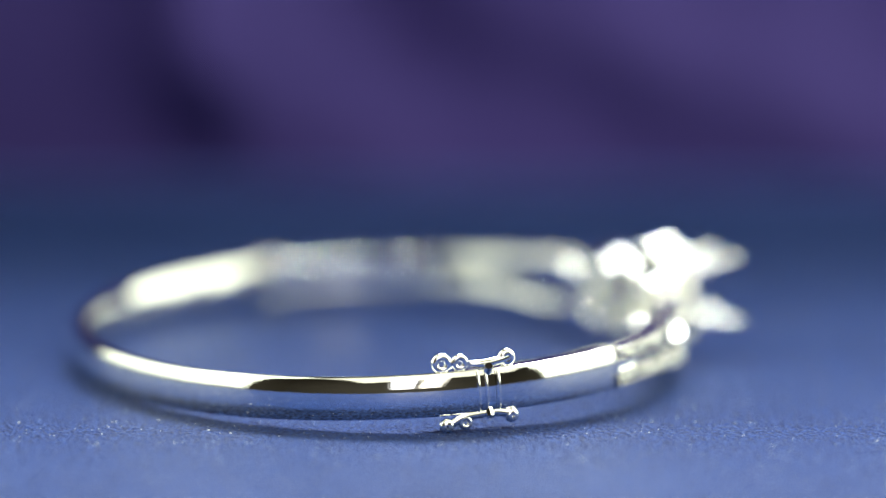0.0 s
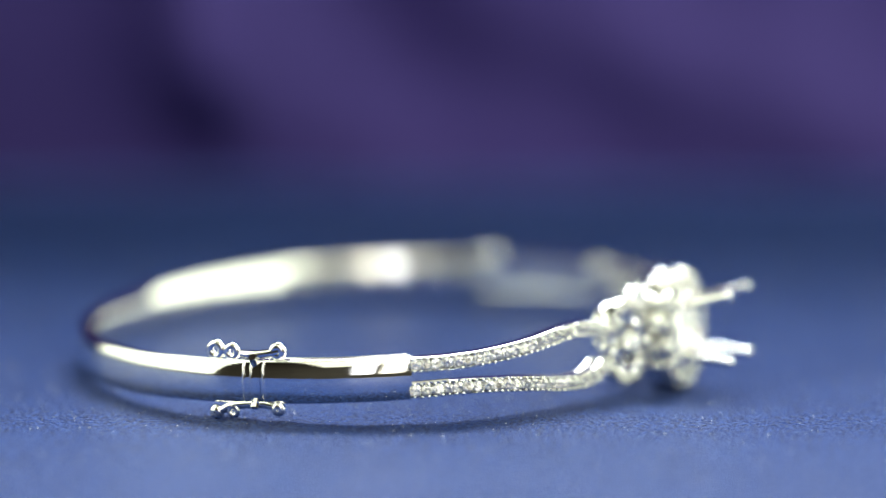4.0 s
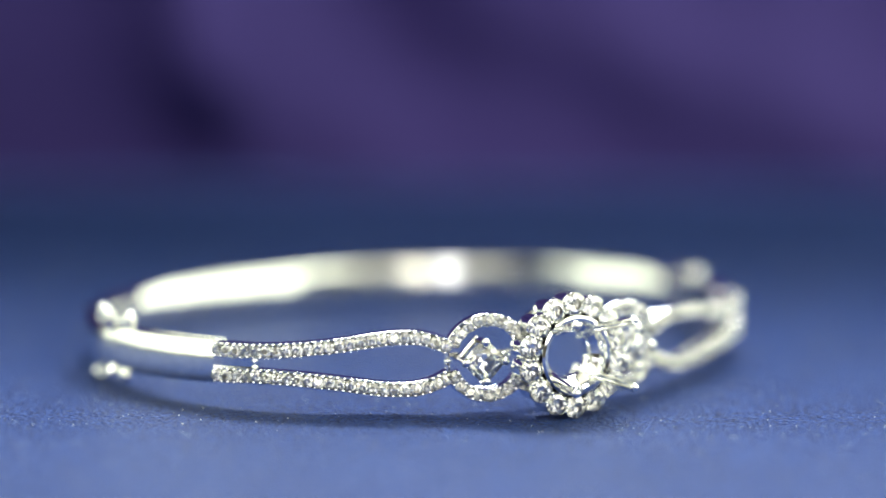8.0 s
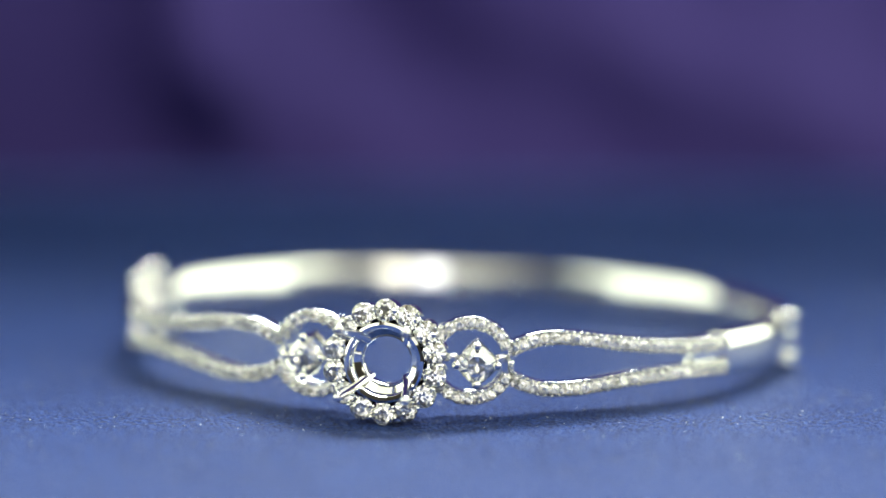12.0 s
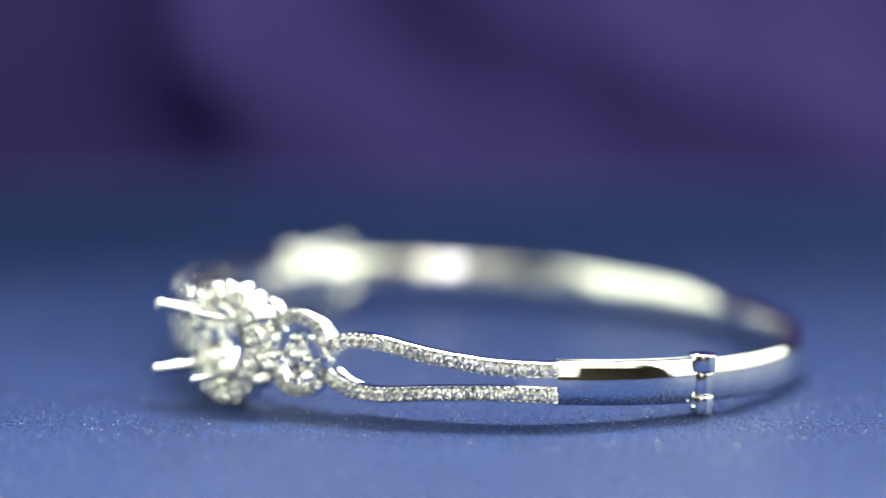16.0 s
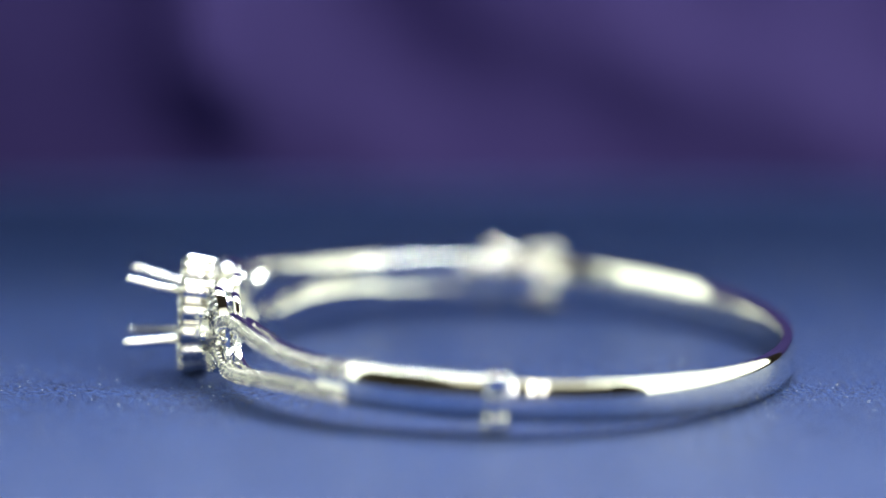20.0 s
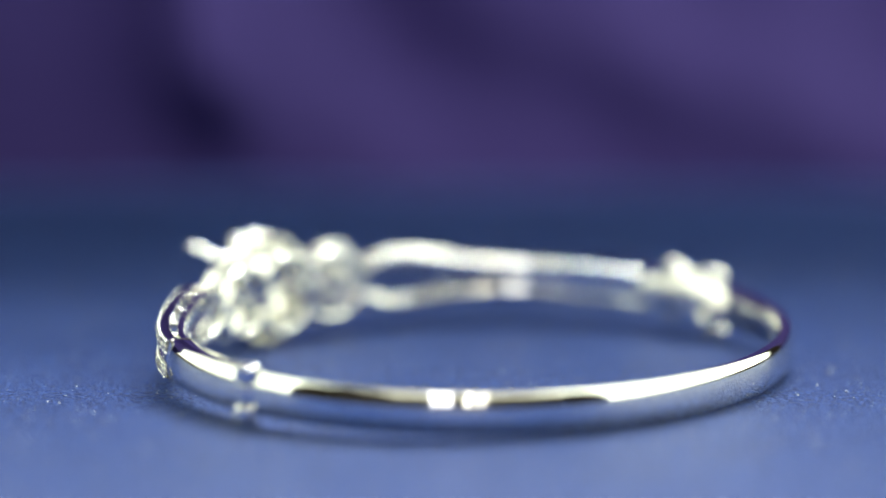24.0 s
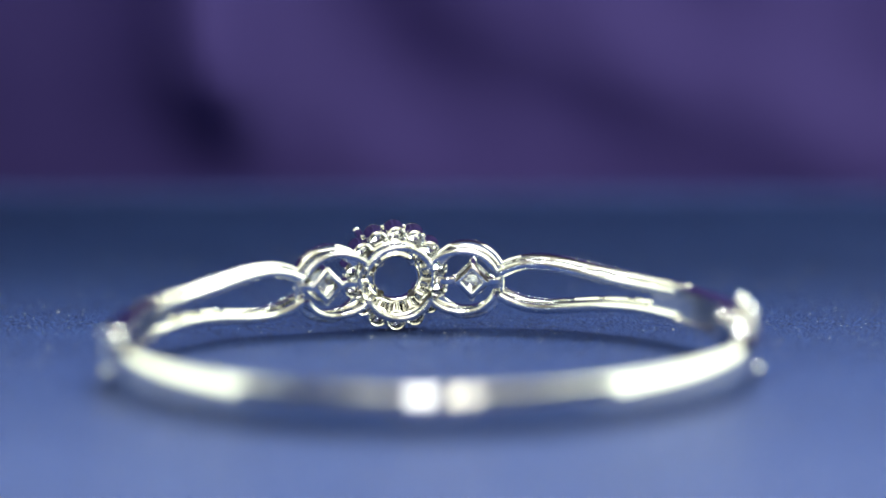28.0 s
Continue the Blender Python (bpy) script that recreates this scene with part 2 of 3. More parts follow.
def ribbon(name, curve, half, n0, n1, parent, label="", channel=False, wire=False):
    """A polished rail that follows (s, w) points, from depth n0 to n1; a channel is hollow on its outer face."""
    fr = []
    for i, (s, w) in enumerate(curve):
        a, b = curve[max(i - 1, 0)], curve[min(i + 1, len(curve) - 1)]
        pa, pb = band(*a, 0), band(*b, 0)
        p, o, u = at(s)
        t = (pb - pa).normalized()
        fr.append((band(s, w, 0), o, t.cross(o).normalized()))
    e = 0.12
    prof = [(n0 + e, -half), (n1 - e, -half), (n1, -half + e), (n1, half - e), (n1 - e, half), (n0 + e, half), (n0, half - e), (n0, -half + e)]
    if wire:
        mid, deep = (n0 + n1) / 2, (n1 - n0) / 2
        prof = [(mid + deep * math.copysign(abs(math.cos(k * math.pi / 7)) ** 0.5, math.cos(k * math.pi / 7)), half * math.copysign(abs(math.sin(k * math.pi / 7)) ** 0.6, math.sin(k * math.pi / 7))) for k in range(14)]
    if channel:
        prof[2:4] = [(n1, -half + 0.05), (n1, -half + 0.16), (n0 + 0.2, -half + 0.22), (n0 + 0.2, half - 0.22), (n1, half - 0.16), (n1, half - 0.05)]
    return part(name, add_sweep(bmesh.new(), fr, prof), METAL, parent, label)


def along(curve, step):
    """Points evenly spaced on a (s, w) curve, with the side direction."""
    pts = [Vector((s, w)) for s, w in curve]
    ln = [0.0]
    for a, b in zip(pts, pts[1:]):
        ln.append(ln[-1] + (b - a).length)
    n = max(2, round(ln[-1] / step))
    xs, ws = np.interp(np.arange(n) / n * ln[-1] + ln[-1] / n / 2, ln, [p.x for p in pts]), np.interp(np.arange(n) / n * ln[-1] + ln[-1] / n / 2, ln, [p.y for p in pts])
    out = []
    for i in range(n):
        j0, j1 = max(i - 1, 0), min(i + 1, n - 1)
        d = Vector((xs[j1] - xs[j0], ws[j1] - ws[j0])).normalized()
        out.append((xs[i], ws[i], Vector((-d.y, d.x))))
    return out


def pave(curve, half, parent, rnd):
    """Stones in a row with two rows of small beads."""
    beads = bmesh.new()
    for s, w, side in along(curve, 1.0):
        stone(parent, facing(s, w, 0.17, rnd.random() * 6) @ pose(0, 0, 0, rnd.uniform(-14, 14), rnd.uniform(-14, 14), 0), 0.575 + rnd.random() * 0.05)
    for s, w, side in along(curve, 0.66):
        for k in (-1, 1):
            q = side * k * (half - 0.21 + rnd.uniform(-0.04, 0.04))
            add_ball(beads, band(s + q.x, w + q.y, 0.14), 0.165 * rnd.uniform(0.75, 1.2), seg=6)
    ob = part("beading", beads, METAL, parent)
    tagged(ob, kind="stuff")


def head(x, w, n):
    """A point of the flat head, whose axis stands on the front."""
    p, o, u = at(S_HEAD)
    return p + u.cross(o) * x + u * (w + 0.2) + o * n


def head_pose(x, w, n):
    p, o, u = at(S_HEAD)
    return Matrix.Translation(head(x, w, n) * U) @ Matrix((u.cross(o), u, o)).transposed().to_4x4()


def ring_points(r, n, count=40):
    """A ring round the head."""
    out = []
    for i in range(count):
        a = i * 2 * math.pi / count
        out.append(head(r * math.cos(a), r * math.sin(a), n))
    return out


def lathe_ring(profile, count=48):
    """A closed ring with a profile of (radius, depth) points."""
    bm = bmesh.new()
    rings = [[bm.verts.new(p) for p in ring_points(r, n + 1.0, count)] for r, n in profile]
    for a, b in zip(rings, rings[1:] + rings[:1]):
        for i in range(count):
            bm.faces.new((a[i], a[(i + 1) % count], b[(i + 1) % count], b[i]))
    return bm


def bar(p, q, r, seg=8, flat=1.0):
    return add_tube(bmesh.new(), [p, q], r, seg, flat=flat)


RND = random.Random(4)
LOOP_S, LOOP_RS, LOOP_RW, LOOP_W, STONE_S = 7.6, 3.75, 3.6, 0.22, 8.2
for sgn, s_plate in ((-1, -S_PLATE_A), (1, S_PLATE_B)):
    for up in (1, -1):
        curve = [(S_HEAD + sgn * (S_JOIN + (s_plate - sgn * S_HEAD - S_JOIN) * i / 40), up * smooth_interp(i / 40)) for i in range(41)]
        rail = ribbon("pave_arm", curve, 0.78, -0.95, 0.0, bangle, "narrow arm set with a row of small diamonds", True)
        pave(curve, 0.78, rail, RND)
        inner = ribbon("gallery_rail", [(a, w * 0.97 + up * 0.2 * max(0, i / 40 - 0.55) / 0.45) for i, (a, w) in enumerate(curve)], 0.46, -2.4, -1.6, bangle, wire=True)
        for i in (3, 10, 17, 24, 31):
            sb, wb = curve[i]
            p, o, u = at(sb)
            bm = bmesh.new()
            add_box(bm, Matrix.Translation(band(sb, wb * 1.03, -1.3)) @ Matrix((u.cross(o), u, o)).transposed().to_4x4() @ Matrix.Diagonal((0.9, 0.55, 1.1, 1)), 0.06)
            part("bridge", bm, METAL, inner)
        loop = [(S_HEAD + sgn * (LOOP_S + LOOP_RS * math.cos(radians(a))), LOOP_W + up * LOOP_RW * math.sin(radians(a))) for a in range(20, 150, 6)]
        rail = ribbon("pave_loop", loop, 0.68, -0.95, 0.0, bangle, "round loop set with small diamonds", True)
        pave(loop, 0.68, rail, RND)
    # upright link where the arms meet the loop
    bm = add_tube(bmesh.new(), [band(S_HEAD + sgn * (LOOP_S + LOOP_RS + 0.1), w, -0.9) for w in (-1.5, -0.5, 0.5, 1.5)], 0.28, 8, ups=[(1, 0, 0)] * 4)
    add_ball(bm, band(S_HEAD + sgn * (LOOP_S + LOOP_RS + 0.1), 0, -0.7), 0.36)
    part("link", bm, METAL, bangle)


def wave(lo, hi, w0, w1, top):
    """One arch of the gallery wire between two cusps."""
    out = []
    for i in range(25):
        x = -math.cos(math.pi * i / 24)
        foot = w0 + (w1 - w0) * (x + 1) / 2
        out.append((S_HEAD + lo + (hi - lo) * (x + 1) / 2, foot + (top - foot) * (1 - abs(x) ** 2.2) ** 0.8))
    return out


for up in (1, -1):
    arches = ((-10.8, -3.45, 1.35, 1.95, 3.35, -2.45), (-3.45, 3.45, 1.95, 1.95, 3.9, -2.7), (3.45, 10.8, 1.95, 1.35, 3.35, -2.45))
    for lo, hi, w0, w1, top, n0 in arches:
        ribbon("gallery_wire", [(s, LOOP_W + up * w) for s, w in wave(lo, hi, w0, w1, top)], 0.35, n0, n0 + 0.75, bangle, wire=True)
    for x in (-3.45, 3.45):
        part("cusp", bar(band(S_HEAD + x, LOOP_W + up * 1.98, -2.6), band(S_HEAD + x * 1.16, LOOP_W + up * 2.1, -0.5), 0.36), METAL, bangle)

# solid web where the two arms run together
for sgn, s_plate in ((-1, -S_PLATE_A), (1, S_PLATE_B)):
    bm = bmesh.new()
    ln = s_plate - sgn * S_HEAD - S_JOIN
    rows = []
    for i in range(25):
        f = 0.82 + 0.19 * i / 24
        w = (smooth_interp(min(f, 1)) + 0.35) * math.sqrt(max(0.05, 1 - max(0, (0.85 - f) / 0.03) ** 2))
        s = S_HEAD + sgn * (S_JOIN + ln * f)
        rows.append([[bm.verts.new(band(s, max(0.1, w - e) * k, n)) for k in (-1, -0.5, 0, 0.5, 1)] for n, e in ((-1.85, 0), (-0.5, 0.85))])
    for a, c in zip(rows, rows[1:]):
        for k in range(4):
            bm.faces.new((a[0][k], a[0][k + 1], c[0][k + 1], c[0][k])), bm.faces.new((a[1][k + 1], a[1][k], c[1][k], c[1][k + 1]))
        bm.faces.new((a[0][0], c[0][0], c[1][0], a[1][0])), bm.faces.new((a[0][4], a[1][4], c[1][4], c[0][4]))
    for r in (rows[0], rows[-1]):
        for k in range(4):
            bm.faces.new((r[0][k], r[0][k + 1], r[1][k + 1], r[1][k]))
    part("web", bm, METAL, bangle)

# ---- side stones: a diamond in four claws over an open square frame ----
for sgn in (-1, 1):
    c = S_HEAD + sgn * STONE_S
    setting = new("side_setting")
    setting.parent = bangle
    bm = bmesh.new()
    sq = [(1.75, 0), (0, 1.75), (-1.75, 0), (0, -1.75)]
    rim = [[bm.verts.new(band(c + a0 * f, b0 * f + 0.22, n)) for a0, b0 in sq] for f, n in ((1.18, -1.9), (1.18, -1.5), (0.72, -1.5), (0.72, -1.9))]
    for ra, rb in zip(rim, rim[1:] + rim[:1]):
        for k in range(4):
            bm.faces.new((ra[k], ra[(k + 1) % 4], rb[(k + 1) % 4], rb[k]))
    bmesh.ops.bevel(bm, geom=bm.edges[:], offset=0.06, segments=1, affect="EDGES", profile=0.5)
    tagged(setting, "small square claw setting with a round diamond")
    part("square_frame", bm, METAL, setting)
    for a0, b0 in sq:
        bm = add_tube(bmesh.new(), [band(c + a0 * f, b0 * f, n) for f, n in ((1.0, -1.7), (1.08, 0.2), (1.1, 1.0))], [0.3, 0.3, 0.34], 8, ups=[(0.3, 0.1, 0.2)] * 3)
        add_ball(bm, band(c + a0 * 1.06, b0 * 1.06, 1.08), 0.46)
        part("claw", bm, METAL, setting)
    stone(setting, facing(c, 0, 0.55), 2.05, SQUARE_STONE)
    for a0, a1 in ((1.9 * sgn, 3.1 * sgn), (-1.9 * sgn, -3.5 * sgn)):
        bm, (p, o, u) = bmesh.new(), at(c + (a0 + a1) / 2)
        add_box(bm, Matrix.Translation(band(c + (a0 + a1) / 2, 0.3, -1.7)) @ Matrix((u.cross(o), u, o)).transposed().to_4x4() @ Matrix.Diagonal((abs(a1 - a0), 0.75, 0.36, 1)), 0.08)
        part("side_bar", bm, METAL, setting)

# ---- halo: fourteen scalloped cups round an empty four-claw basket ----
HEAD_N = 2.4
halo = new("halo")
halo.parent = bangle
tagged(halo, "flower-shaped halo of fourteen diamonds in scalloped cups")
CUP_R = 4.88
bm = bmesh.new()
prof = [(1.08, 0.06), (1.13, -0.05), (1.12, -0.35), (1.09, -1.2), (1.05, -2.1), (1.1, -2.25), (1.08, -2.42), (0.98, -2.48), (0.86, -2.4), (0.82, -2.1), (0.86, -1.2), (0.98, -0.15), (1.03, 0.04)]
rr = [[bm.verts.new((r * math.cos(k * math.pi / 10), r * math.sin(k * math.pi / 10), z)) for k in range(20)] for r, z in prof]
for ra, rb in zip(rr, rr[1:] + rr[:1]):
    for k in range(20):
        bm.faces.new((ra[k], ra[(k + 1) % 20], rb[(k + 1) % 20], rb[k]))
CUP = mesh_of("cup", bm, METAL)
beads = bmesh.new()
for i in range(14):
    a = math.pi / 2 + i * 2 * math.pi / 14
    m = head_pose(CUP_R * math.cos(a), CUP_R * math.sin(a), HEAD_N + 0.1)
    cup = new("cup", CUP)
    cup.parent = halo
    m = m @ Matrix.Rotation(radians(7), 4, Vector((-math.sin(a), math.cos(a), 0)))
    cup.matrix_basis = m @ Matrix.Diagonal((1.03, 1.03, 1.0, 1))
    stone(halo, m @ pose(0, 0, 0.08 * U) @ pose(0, 0, 0, RND.uniform(-6, 6), RND.uniform(-6, 6), i * 40), 1.13)
    b = a + math.pi / 14
    for r, k in ((CUP_R + 0.45, 0.18), (CUP_R - 0.6, 0.17), (CUP_R + 0.2, 0.13), (CUP_R - 0.2, 0.13)):
        add_ball(beads, head(r * math.cos(b), r * math.sin(b), HEAD_N + 0.36), k, seg=8)
tagged(part("beading", beads, METAL, halo), kind="stuff")
part("back_ring", lathe_ring([(4.0, -1.2), (4.2, -1.1), (4.2, -0.6), (3.8, -0.6), (3.8, -1.1)]), METAL, halo)

basket = new("basket")
basket.parent = bangle
tagged(basket, "empty four-claw basket for a missing centre stone")
part("upper_ring", lathe_ring([(3.08, 0.9), (3.13, 1.75), (3.28, 2.0), (3.58, 2.05), (3.8, 1.9), (3.84, 1.6), (3.7, 0.7), (3.4, 0.5)], 64), METAL, basket)
part("seat_cone", lathe_ring([(3.1, 0.95), (2.5, 0.62), (2.42, 0.2), (2.6, 0.1), (3.2, 0.6)], 64), METAL, basket)
part("gallery_bowl", lathe_ring([(2.5, -0.55), (2.9, -0.35), (3.6, 0.1), (4.1, 0.35), (4.1, 0.45), (3.5, 0.25), (2.8, -0.15), (2.5, -0.4)], 64), METAL, basket)
part("lower_ring", lathe_ring([(2.2, -0.5), (2.23, 0.25), (2.33, 0.42), (2.5, 0.4), (2.62, 0.2), (2.55, -0.5), (2.4, -0.7), (2.27, -0.65)], 64), METAL, basket)
for i in range(4):
    a = math.pi / 4 + i * math.pi / 2
    bm = add_tube(bmesh.new(), [head(r * math.cos(a), r * math.sin(a) + 0.07 * max(0, n), n + 1.0) for r, n in ((2.35, -0.6), (2.75, 0.4), (3.28, 1.7), (3.8, 4.0), (4.4, 6.5), (4.5, 7.2))], [0.4, 0.46, 0.47, 0.44, 0.41, 0.38], 12)
    add_ball(bm, head(4.5 * math.cos(a), 4.5 * math.sin(a) + 0.48, 7.9), 0.46)
    part("prong", bm, METAL, basket)

# ---- hinge and latch ----
hinge = new("hinge")
hinge.parent = bangle
p, o, u = at(S_HINGE)
for z0, z1, r, dn in ((0.9, 2.65, 1.3, -0.45), (-1.3, 0.9, 1.12, -0.55), (-3.15, -1.3, 1.25, -0.45)):
    bm = bmesh.new()
    bmesh.ops.create_cone(bm, cap_ends=True, segments=28, radius1=r, radius2=r, depth=z1 - z0 - 0.08, matrix=Matrix.Translation(p + o * dn + u * (z0 + z1) / 2))
    es = [e for e in bm.edges if e.is_manifold and abs(e.verts[0].co.z - e.verts[1].co.z) < 1e-4]
    bmesh.ops.bevel(bm, geom=es, offset=0.16, segments=3, affect="EDGES", profile=0.5)
    part("knuckle", bm, METAL, hinge)
bm = bmesh.new()
add_ball(bm, p + o * -0.1 - at(S_HINGE)[2] * 2.4 - (plan(S_HINGE + 1) - plan(S_HINGE)).normalized() * 1.2, 0.3)
part("pin_end", bm, METAL, hinge)

LATCH = lambda f: S_LATCH0 + (S_LATCH1 - S_LATCH0) * f
for up in (1, -1):
    latch = new("safety_latch")
    latch.parent = bangle
    tagged(latch, "figure-eight safety catch lying along the edge")
    ease = 1.0 if up > 0 else 0.3
    if up > 0:
        bend = ((0.64, 2.75, 0.1), (0.5, 2.68, 0.25), (0.38, 2.7, 0.25), (0.26, 2.8, 0.2), (0.16, 2.9, 0.1), (0.10, 2.98, 0.0))
        rings = ((1.02, 3.0, 0.0, 0.62, 0.40), (0.775, 2.92, 0.05, 0.52, 0.35), (0.115, 2.98, 0.0, 0.42, 0.48))
    else:
        bend = ((1.0, 3.0, -0.1), (0.93, 2.85, -0.15), (0.83, 2.5, -0.2), (0.7, 2.3, -0.3), (0.5, 2.2, -0.3), (0.3, 2.2, -0.3), (0.19, 2.35, -0.2), (0.1, 2.6, -0.1))
        rings = ((1.0, 3.0, -0.1, 0.24, 0.5), (0.75, 2.85, -0.1, 0.42, 0.28), (0.11, 2.6, -0.1, 0.26, 0.46))
    bm = add_tube(bmesh.new(), [band(LATCH(f), up * (w - ease / 5), n - ease) for f, w, n in bend], [0.34] + [0.42] * (len(bend) - 2) + [0.46], 12)
    part("lever", bm, METAL, latch)
    for f, w, n, r, k in rings:
        c0, (p, o, u) = band(LATCH(f), up * (w - ease / 5), n - ease), at(LATCH(f))
        t = u.cross(o)
        bm = add_tube(bmesh.new(), [c0 + (t * math.cos(a * math.pi / 10) + u * math.sin(a * math.pi / 10)) * r for a in range(20)], k, 10, closed=True, ups=[o] * 20)
        part("eyelet", bm, METAL, latch)
    part("pivot", bar(band(LATCH(0.42), up * 1.7, -0.5), band(LATCH(0.42), up * 2.4, 0.0), 0.4), METAL, latch)

PROFILE = d_profile()
for f in (0.285, 0.455, 0.56):
    fr = []
    for d, lift in ((-0.15, 0.0), (-0.08, 0.07), (0.0, 0.09), (0.08, 0.07), (0.15, 0.0)):
        p, o, u = at(LATCH(f) + d)
        fr.append((p + o * lift, o, u))
    part("seam_rib", add_sweep(bmesh.new(), fr, [(n, w * 1.01) for n, w in PROFILE]), METAL, bangle)
for sc in (S_PLATE_A, S_PLATE_B):
    bm = add_sweep(bmesh.new(), [at(sc - 0.16), at(sc), at(sc + 0.16)], [(n + 0.13 if n > -0.6 else n, w * 1.02) for n, w in lipped_profile()])
    part("end_rim", bm, METAL, bangle)

# clasp box on the inner side, with its tongue
clasp = new("clasp_box")
clasp.parent = bangle
tagged(clasp, "box clasp with a stepped tongue on the inner side")
for nm, f, ln, h, n0, n1 in (("tongue", -0.25, 1.7, 1.15, -1.5, -2.8), ("box", 0.03, 1.9, 1.85, -1.5, -3.3), ("gap_plate", 0.28, 1.1, 1.5, -1.5, -2.7), ("box_end", 0.60, 3.0, 1.75, -1.5, -3.0)):
    sc = LATCH(f)
    p, o, u = at(sc)
    bm = bmesh.new()
    add_box(bm, Matrix.Translation(p + o * (n0 + n1) / 2) @ Matrix((u.cross(o), u, o)).transposed().to_4x4() @ Matrix.Diagonal((ln, h * 2, n0 - n1, 1)), 0.12)
    part(nm, bm, METAL, clasp)

c0, (p, o, u) = band(LATCH(1.0), -0.5, -2.2), at(LATCH(1.0))
t = u.cross(o)
bm = add_tube(bmesh.new(), [c0 + (t * math.cos(a * math.pi / 10) + u * math.sin(a * math.pi / 10)) * 1.2 for a in range(20)], 0.6, 12, closed=True, ups=[o] * 20)
part("round_seat", bm, METAL, clasp)

# ---- turntable and backdrop ----
turntable = tagged(new("turntable"), "round turntable top covered in fine-grained blue leather", "turntable")


def pad(x, y):
    """Height of the soft leather: padded, and pressed in where the jewelled head rests on it."""
    dip = math.exp(-((x + 0.4) / 13) ** 2 - ((y + 27.5) / 8) ** 2)
    return 0.85 - 0.85 * dip + 0.06 * noise.noise(Vector((x / 16, y / 16, 7)))


bm = bmesh.new()
prof = [(r * 1.6, None) for r in range(0, 33)] + [(56, None), (66, None), (80, None), (100, None), (130, None), (158, None), (159.5, 0.35), (160, -0.95), (160, -2.15), (0, -2.15)]
rings = []
for r, z in prof:
    ring = [(r * math.cos(k * 2 * math.pi / 160), r * math.sin(k * 2 * math.pi / 160)) for k in range(160)] if r else [(0.0, 0.0)]
    rings.append([bm.verts.new((x, y, pad(x, y) if z is None else z)) for x, y in ring])
for a, b in zip(rings, rings[1:]):
    for k in range(160):
        q = [a[k % len(a)], a[(k + 1) % len(a)], b[(k + 1) % len(b)], b[k % len(b)]]
        bm.faces.new(list(dict.fromkeys(q)))
part("leather_top", bm, LEATHER, turntable)
bm = bmesh.new()
bmesh.ops.create_cone(bm, cap_ends=True, segments=96, radius1=150, radius2=150, depth=7.0, matrix=Matrix.Translation((0, 0, -5.75)))
part("base_plate", bm, TABLE, turntable, "dark plain base plate")
specks = bmesh.new()
rs = random.Random(11)
for k in range(2600):
    a, r = rs.uniform(0, 2 * math.pi), 75 * math.sqrt(rs.random())
    q = rs.uniform(0.03, 0.065) if k % 12 else rs.uniform(0.07, 0.11)
    bmesh.ops.create_icosphere(specks, subdivisions=1, radius=q, matrix=Matrix.Translation((r * math.cos(a), r * math.sin(a), pad(r * math.cos(a), r * math.sin(a)) + q * 0.6)) @ Matrix.Diagonal((rs.uniform(0.6, 1.6), rs.uniform(0.6, 1.6), 0.6, 1)))
tagged(part("dust", specks, DUST, turntable, "fine pale dust specks on the leather"), kind="stuff")



def bell(v):
    return math.exp(-v * v)


def lean(x, z):
    """How far the cloth leans back (faces up) at a height z: broad slanting folds."""
    crease = bell((x + 27 + 0.4 * (z - 9)) / 6.5) * bell((z - 10) / 9)
    lit = bell((x + 5 + 1.1 * (z - 9)) / 10)
    low = 15 - (x - 14) / 2.3
    return -0.35 * bell(z / 4) - 1.3 * crease + 0.40 * lit - 0.34 * bell((z - low) / 5) * (x > -20) * min(1, (x + 20) / 20) + 0.38 * bell((z - low - 13) / 6) * min(1, max(0, (x - 5) / 20))


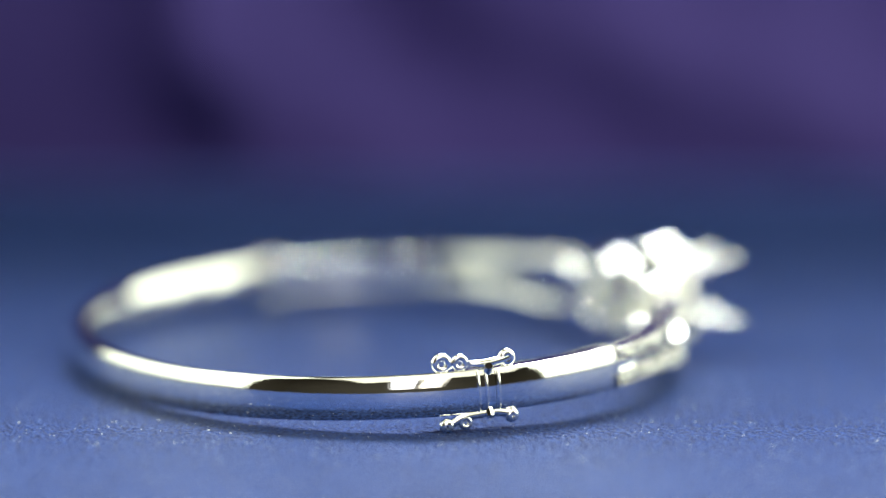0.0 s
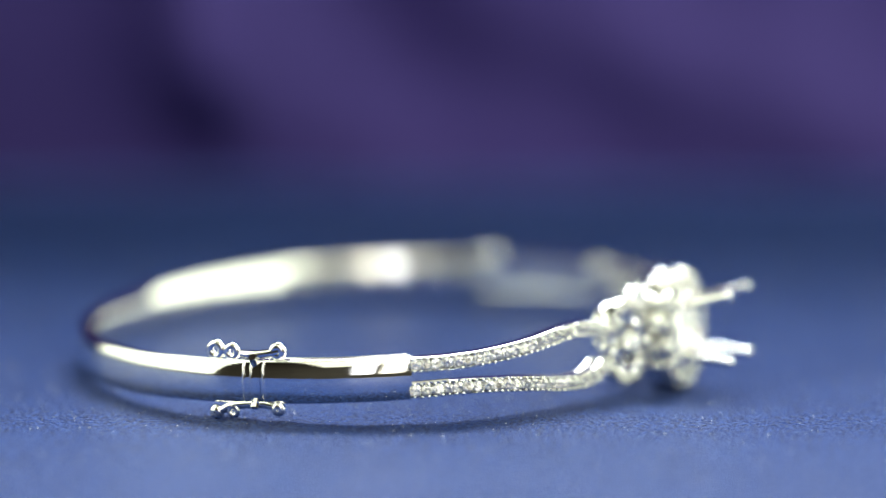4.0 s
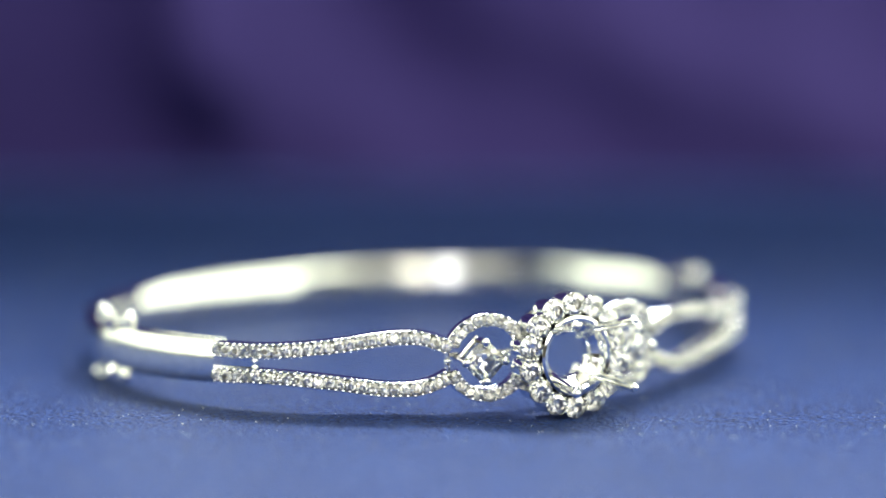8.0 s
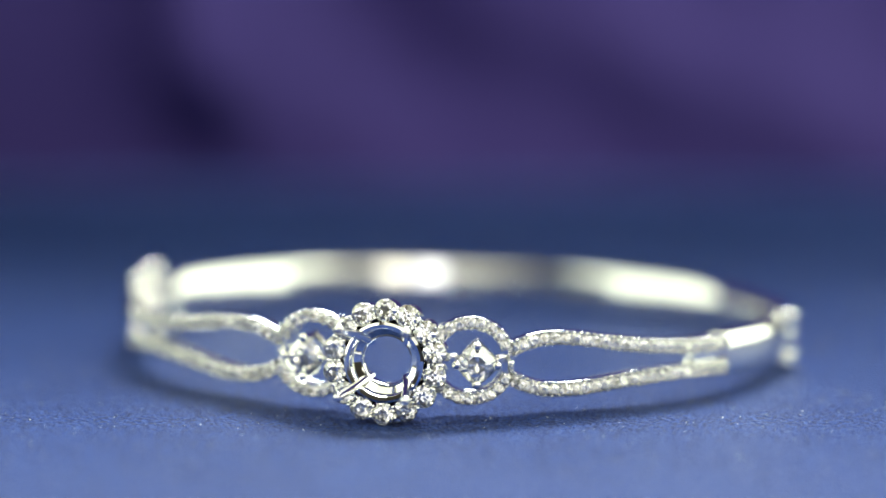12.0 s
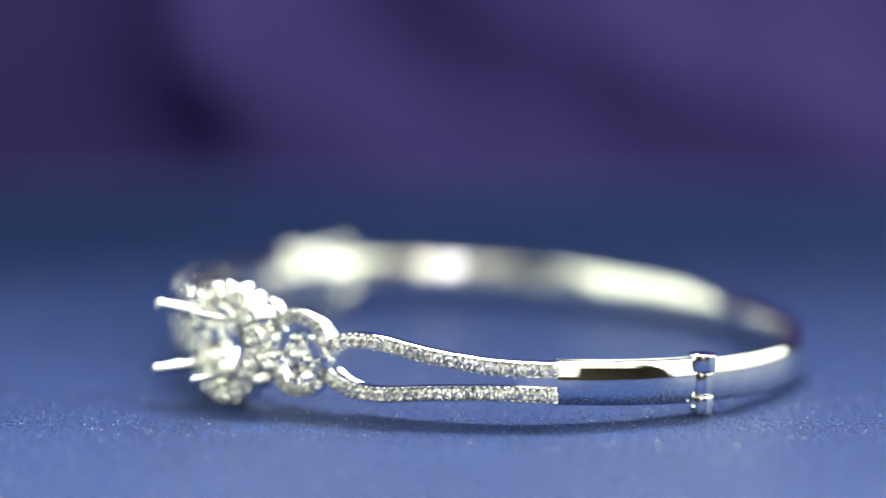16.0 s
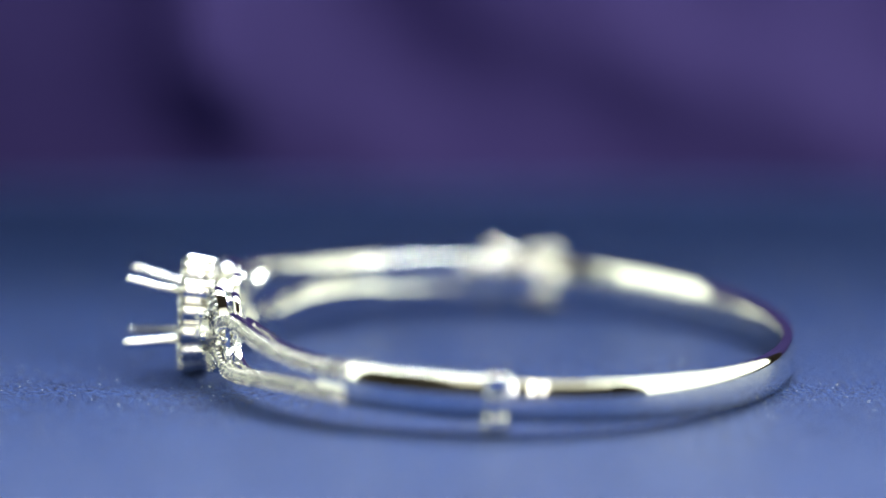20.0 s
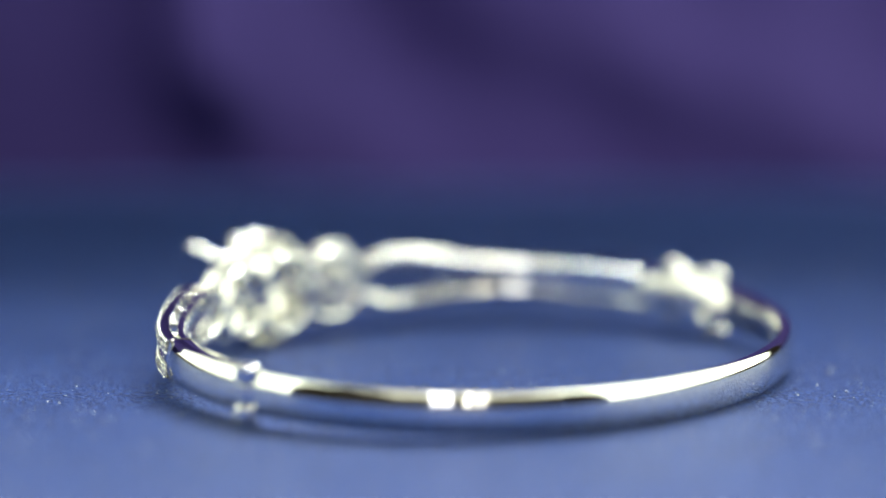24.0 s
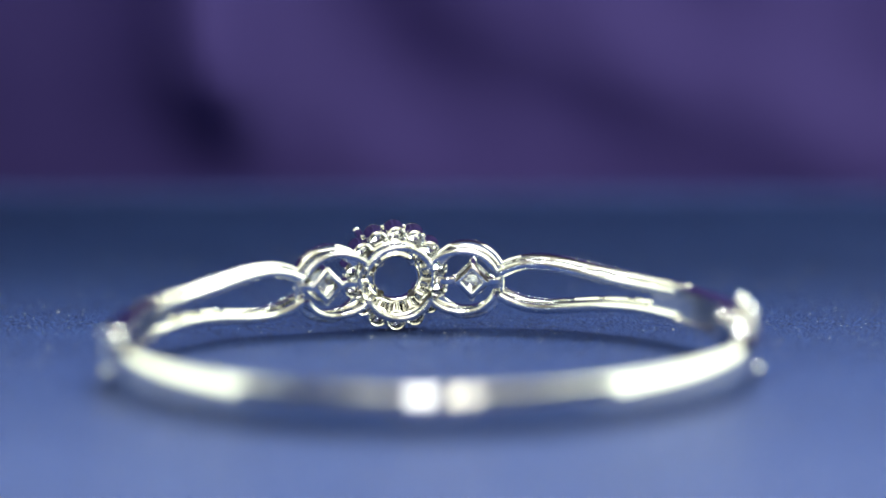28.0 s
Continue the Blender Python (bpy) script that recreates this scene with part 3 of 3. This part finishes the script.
bm = bmesh.new()
NX, NV = 200, 150
grid, sway, before = [], [0.0] * (NX + 1), 0.0
for j in range(NV + 1):
    row = []
    d = 168 * (j / NV) ** 1.5
    for i in range(NX + 1):
        x = (-1 + 2 * i / NX)
        x = 125 * (0.7 * x + 0.3 * x ** 3)
        y, z = 112 + 0.06 * d, 0.9 + d
        sway[i] += lean(x, z) * (d - before)
        fold = sway[i] + 1.2 * noise.noise(Vector((x / 40, z / 40, 3))) + 0.35 * math.sin(2 * math.pi * (0.9 * x + 0.3 * z) / 17 + 1.0)
        # unseen left side, pulled forward only to shade the cloth from the left softbox
        g = max(0.0, min(1.0, (-74 - x) / 28))
        fold -= 46 * g * g * (3 - 2 * g)
        k = 0.45 + 0.55 * min(1, d / 14)
        row.append(bm.verts.new((x, y + fold * k, z)))
    before = d
    grid.append(row)
for a, b in zip(grid, grid[1:]):
    for i in range(NX):
        bm.faces.new((a[i], a[i + 1], b[i + 1], b[i]))
backdrop = new("backdrop", mesh_of("backdrop", bm, CLOTH))
tagged(backdrop, "draped purple cloth rising in soft folds behind the turntable", "backdrop", kind="structure")

# ---- the room around ----
def slab(name, m, mat, label):
    bm = bmesh.new()
    add_box(bm, m)
    ob = new(name, mesh_of(name, bm, mat, False, 1.0))
    return tagged(ob, label, name.split("_")[0], kind="structure")


slab("table_block", pose(0, 0.1, -0.38) @ Matrix.Diagonal((1.4, 1.2, 0.74, 1)), TABLE, "dark solid table under the turntable")
slab("floor", pose(0, 0, -0.8) @ Matrix.Diagonal((4.2, 4.2, 0.1, 1)), TABLE, "dark floor of the room")
slab("ceiling", pose(0, 0, 1.75) @ Matrix.Diagonal((4.2, 4.2, 0.1, 1)), WALL, "plain ceiling of the room")
for nm, x, y, sx, sy in (("wall_north", 0, 2.05, 4.2, 0.1), ("wall_south", 0, -2.05, 4.2, 0.1), ("wall_east", 2.05, 0, 0.1, 4.0), ("wall_west", -2.05, 0, 0.1, 4.0)):
    slab(nm, pose(x, y, 0.475) @ Matrix.Diagonal((sx, sy, 2.45, 1)), WALL, "plain wall of the room")


# ---- what moves ----
def motions():
    tilt = Matrix.Translation((CX * U, CY * U, 4.08 * U)) @ pose(0, 0, 0, -2.7, 0.5, PHI)
    walk(turntable, [(t, pose(0, 0, -0.3 * U, 0, 0, a)) for t, a in TURN])
    walk(bangle, [(t, pose(0, 0, 0, 0, 0, a) @ tilt) for t, a in TURN])
    walk(focus, [(t, pose(0, y * U, 0)) for t, y in FOCUS])


motions()
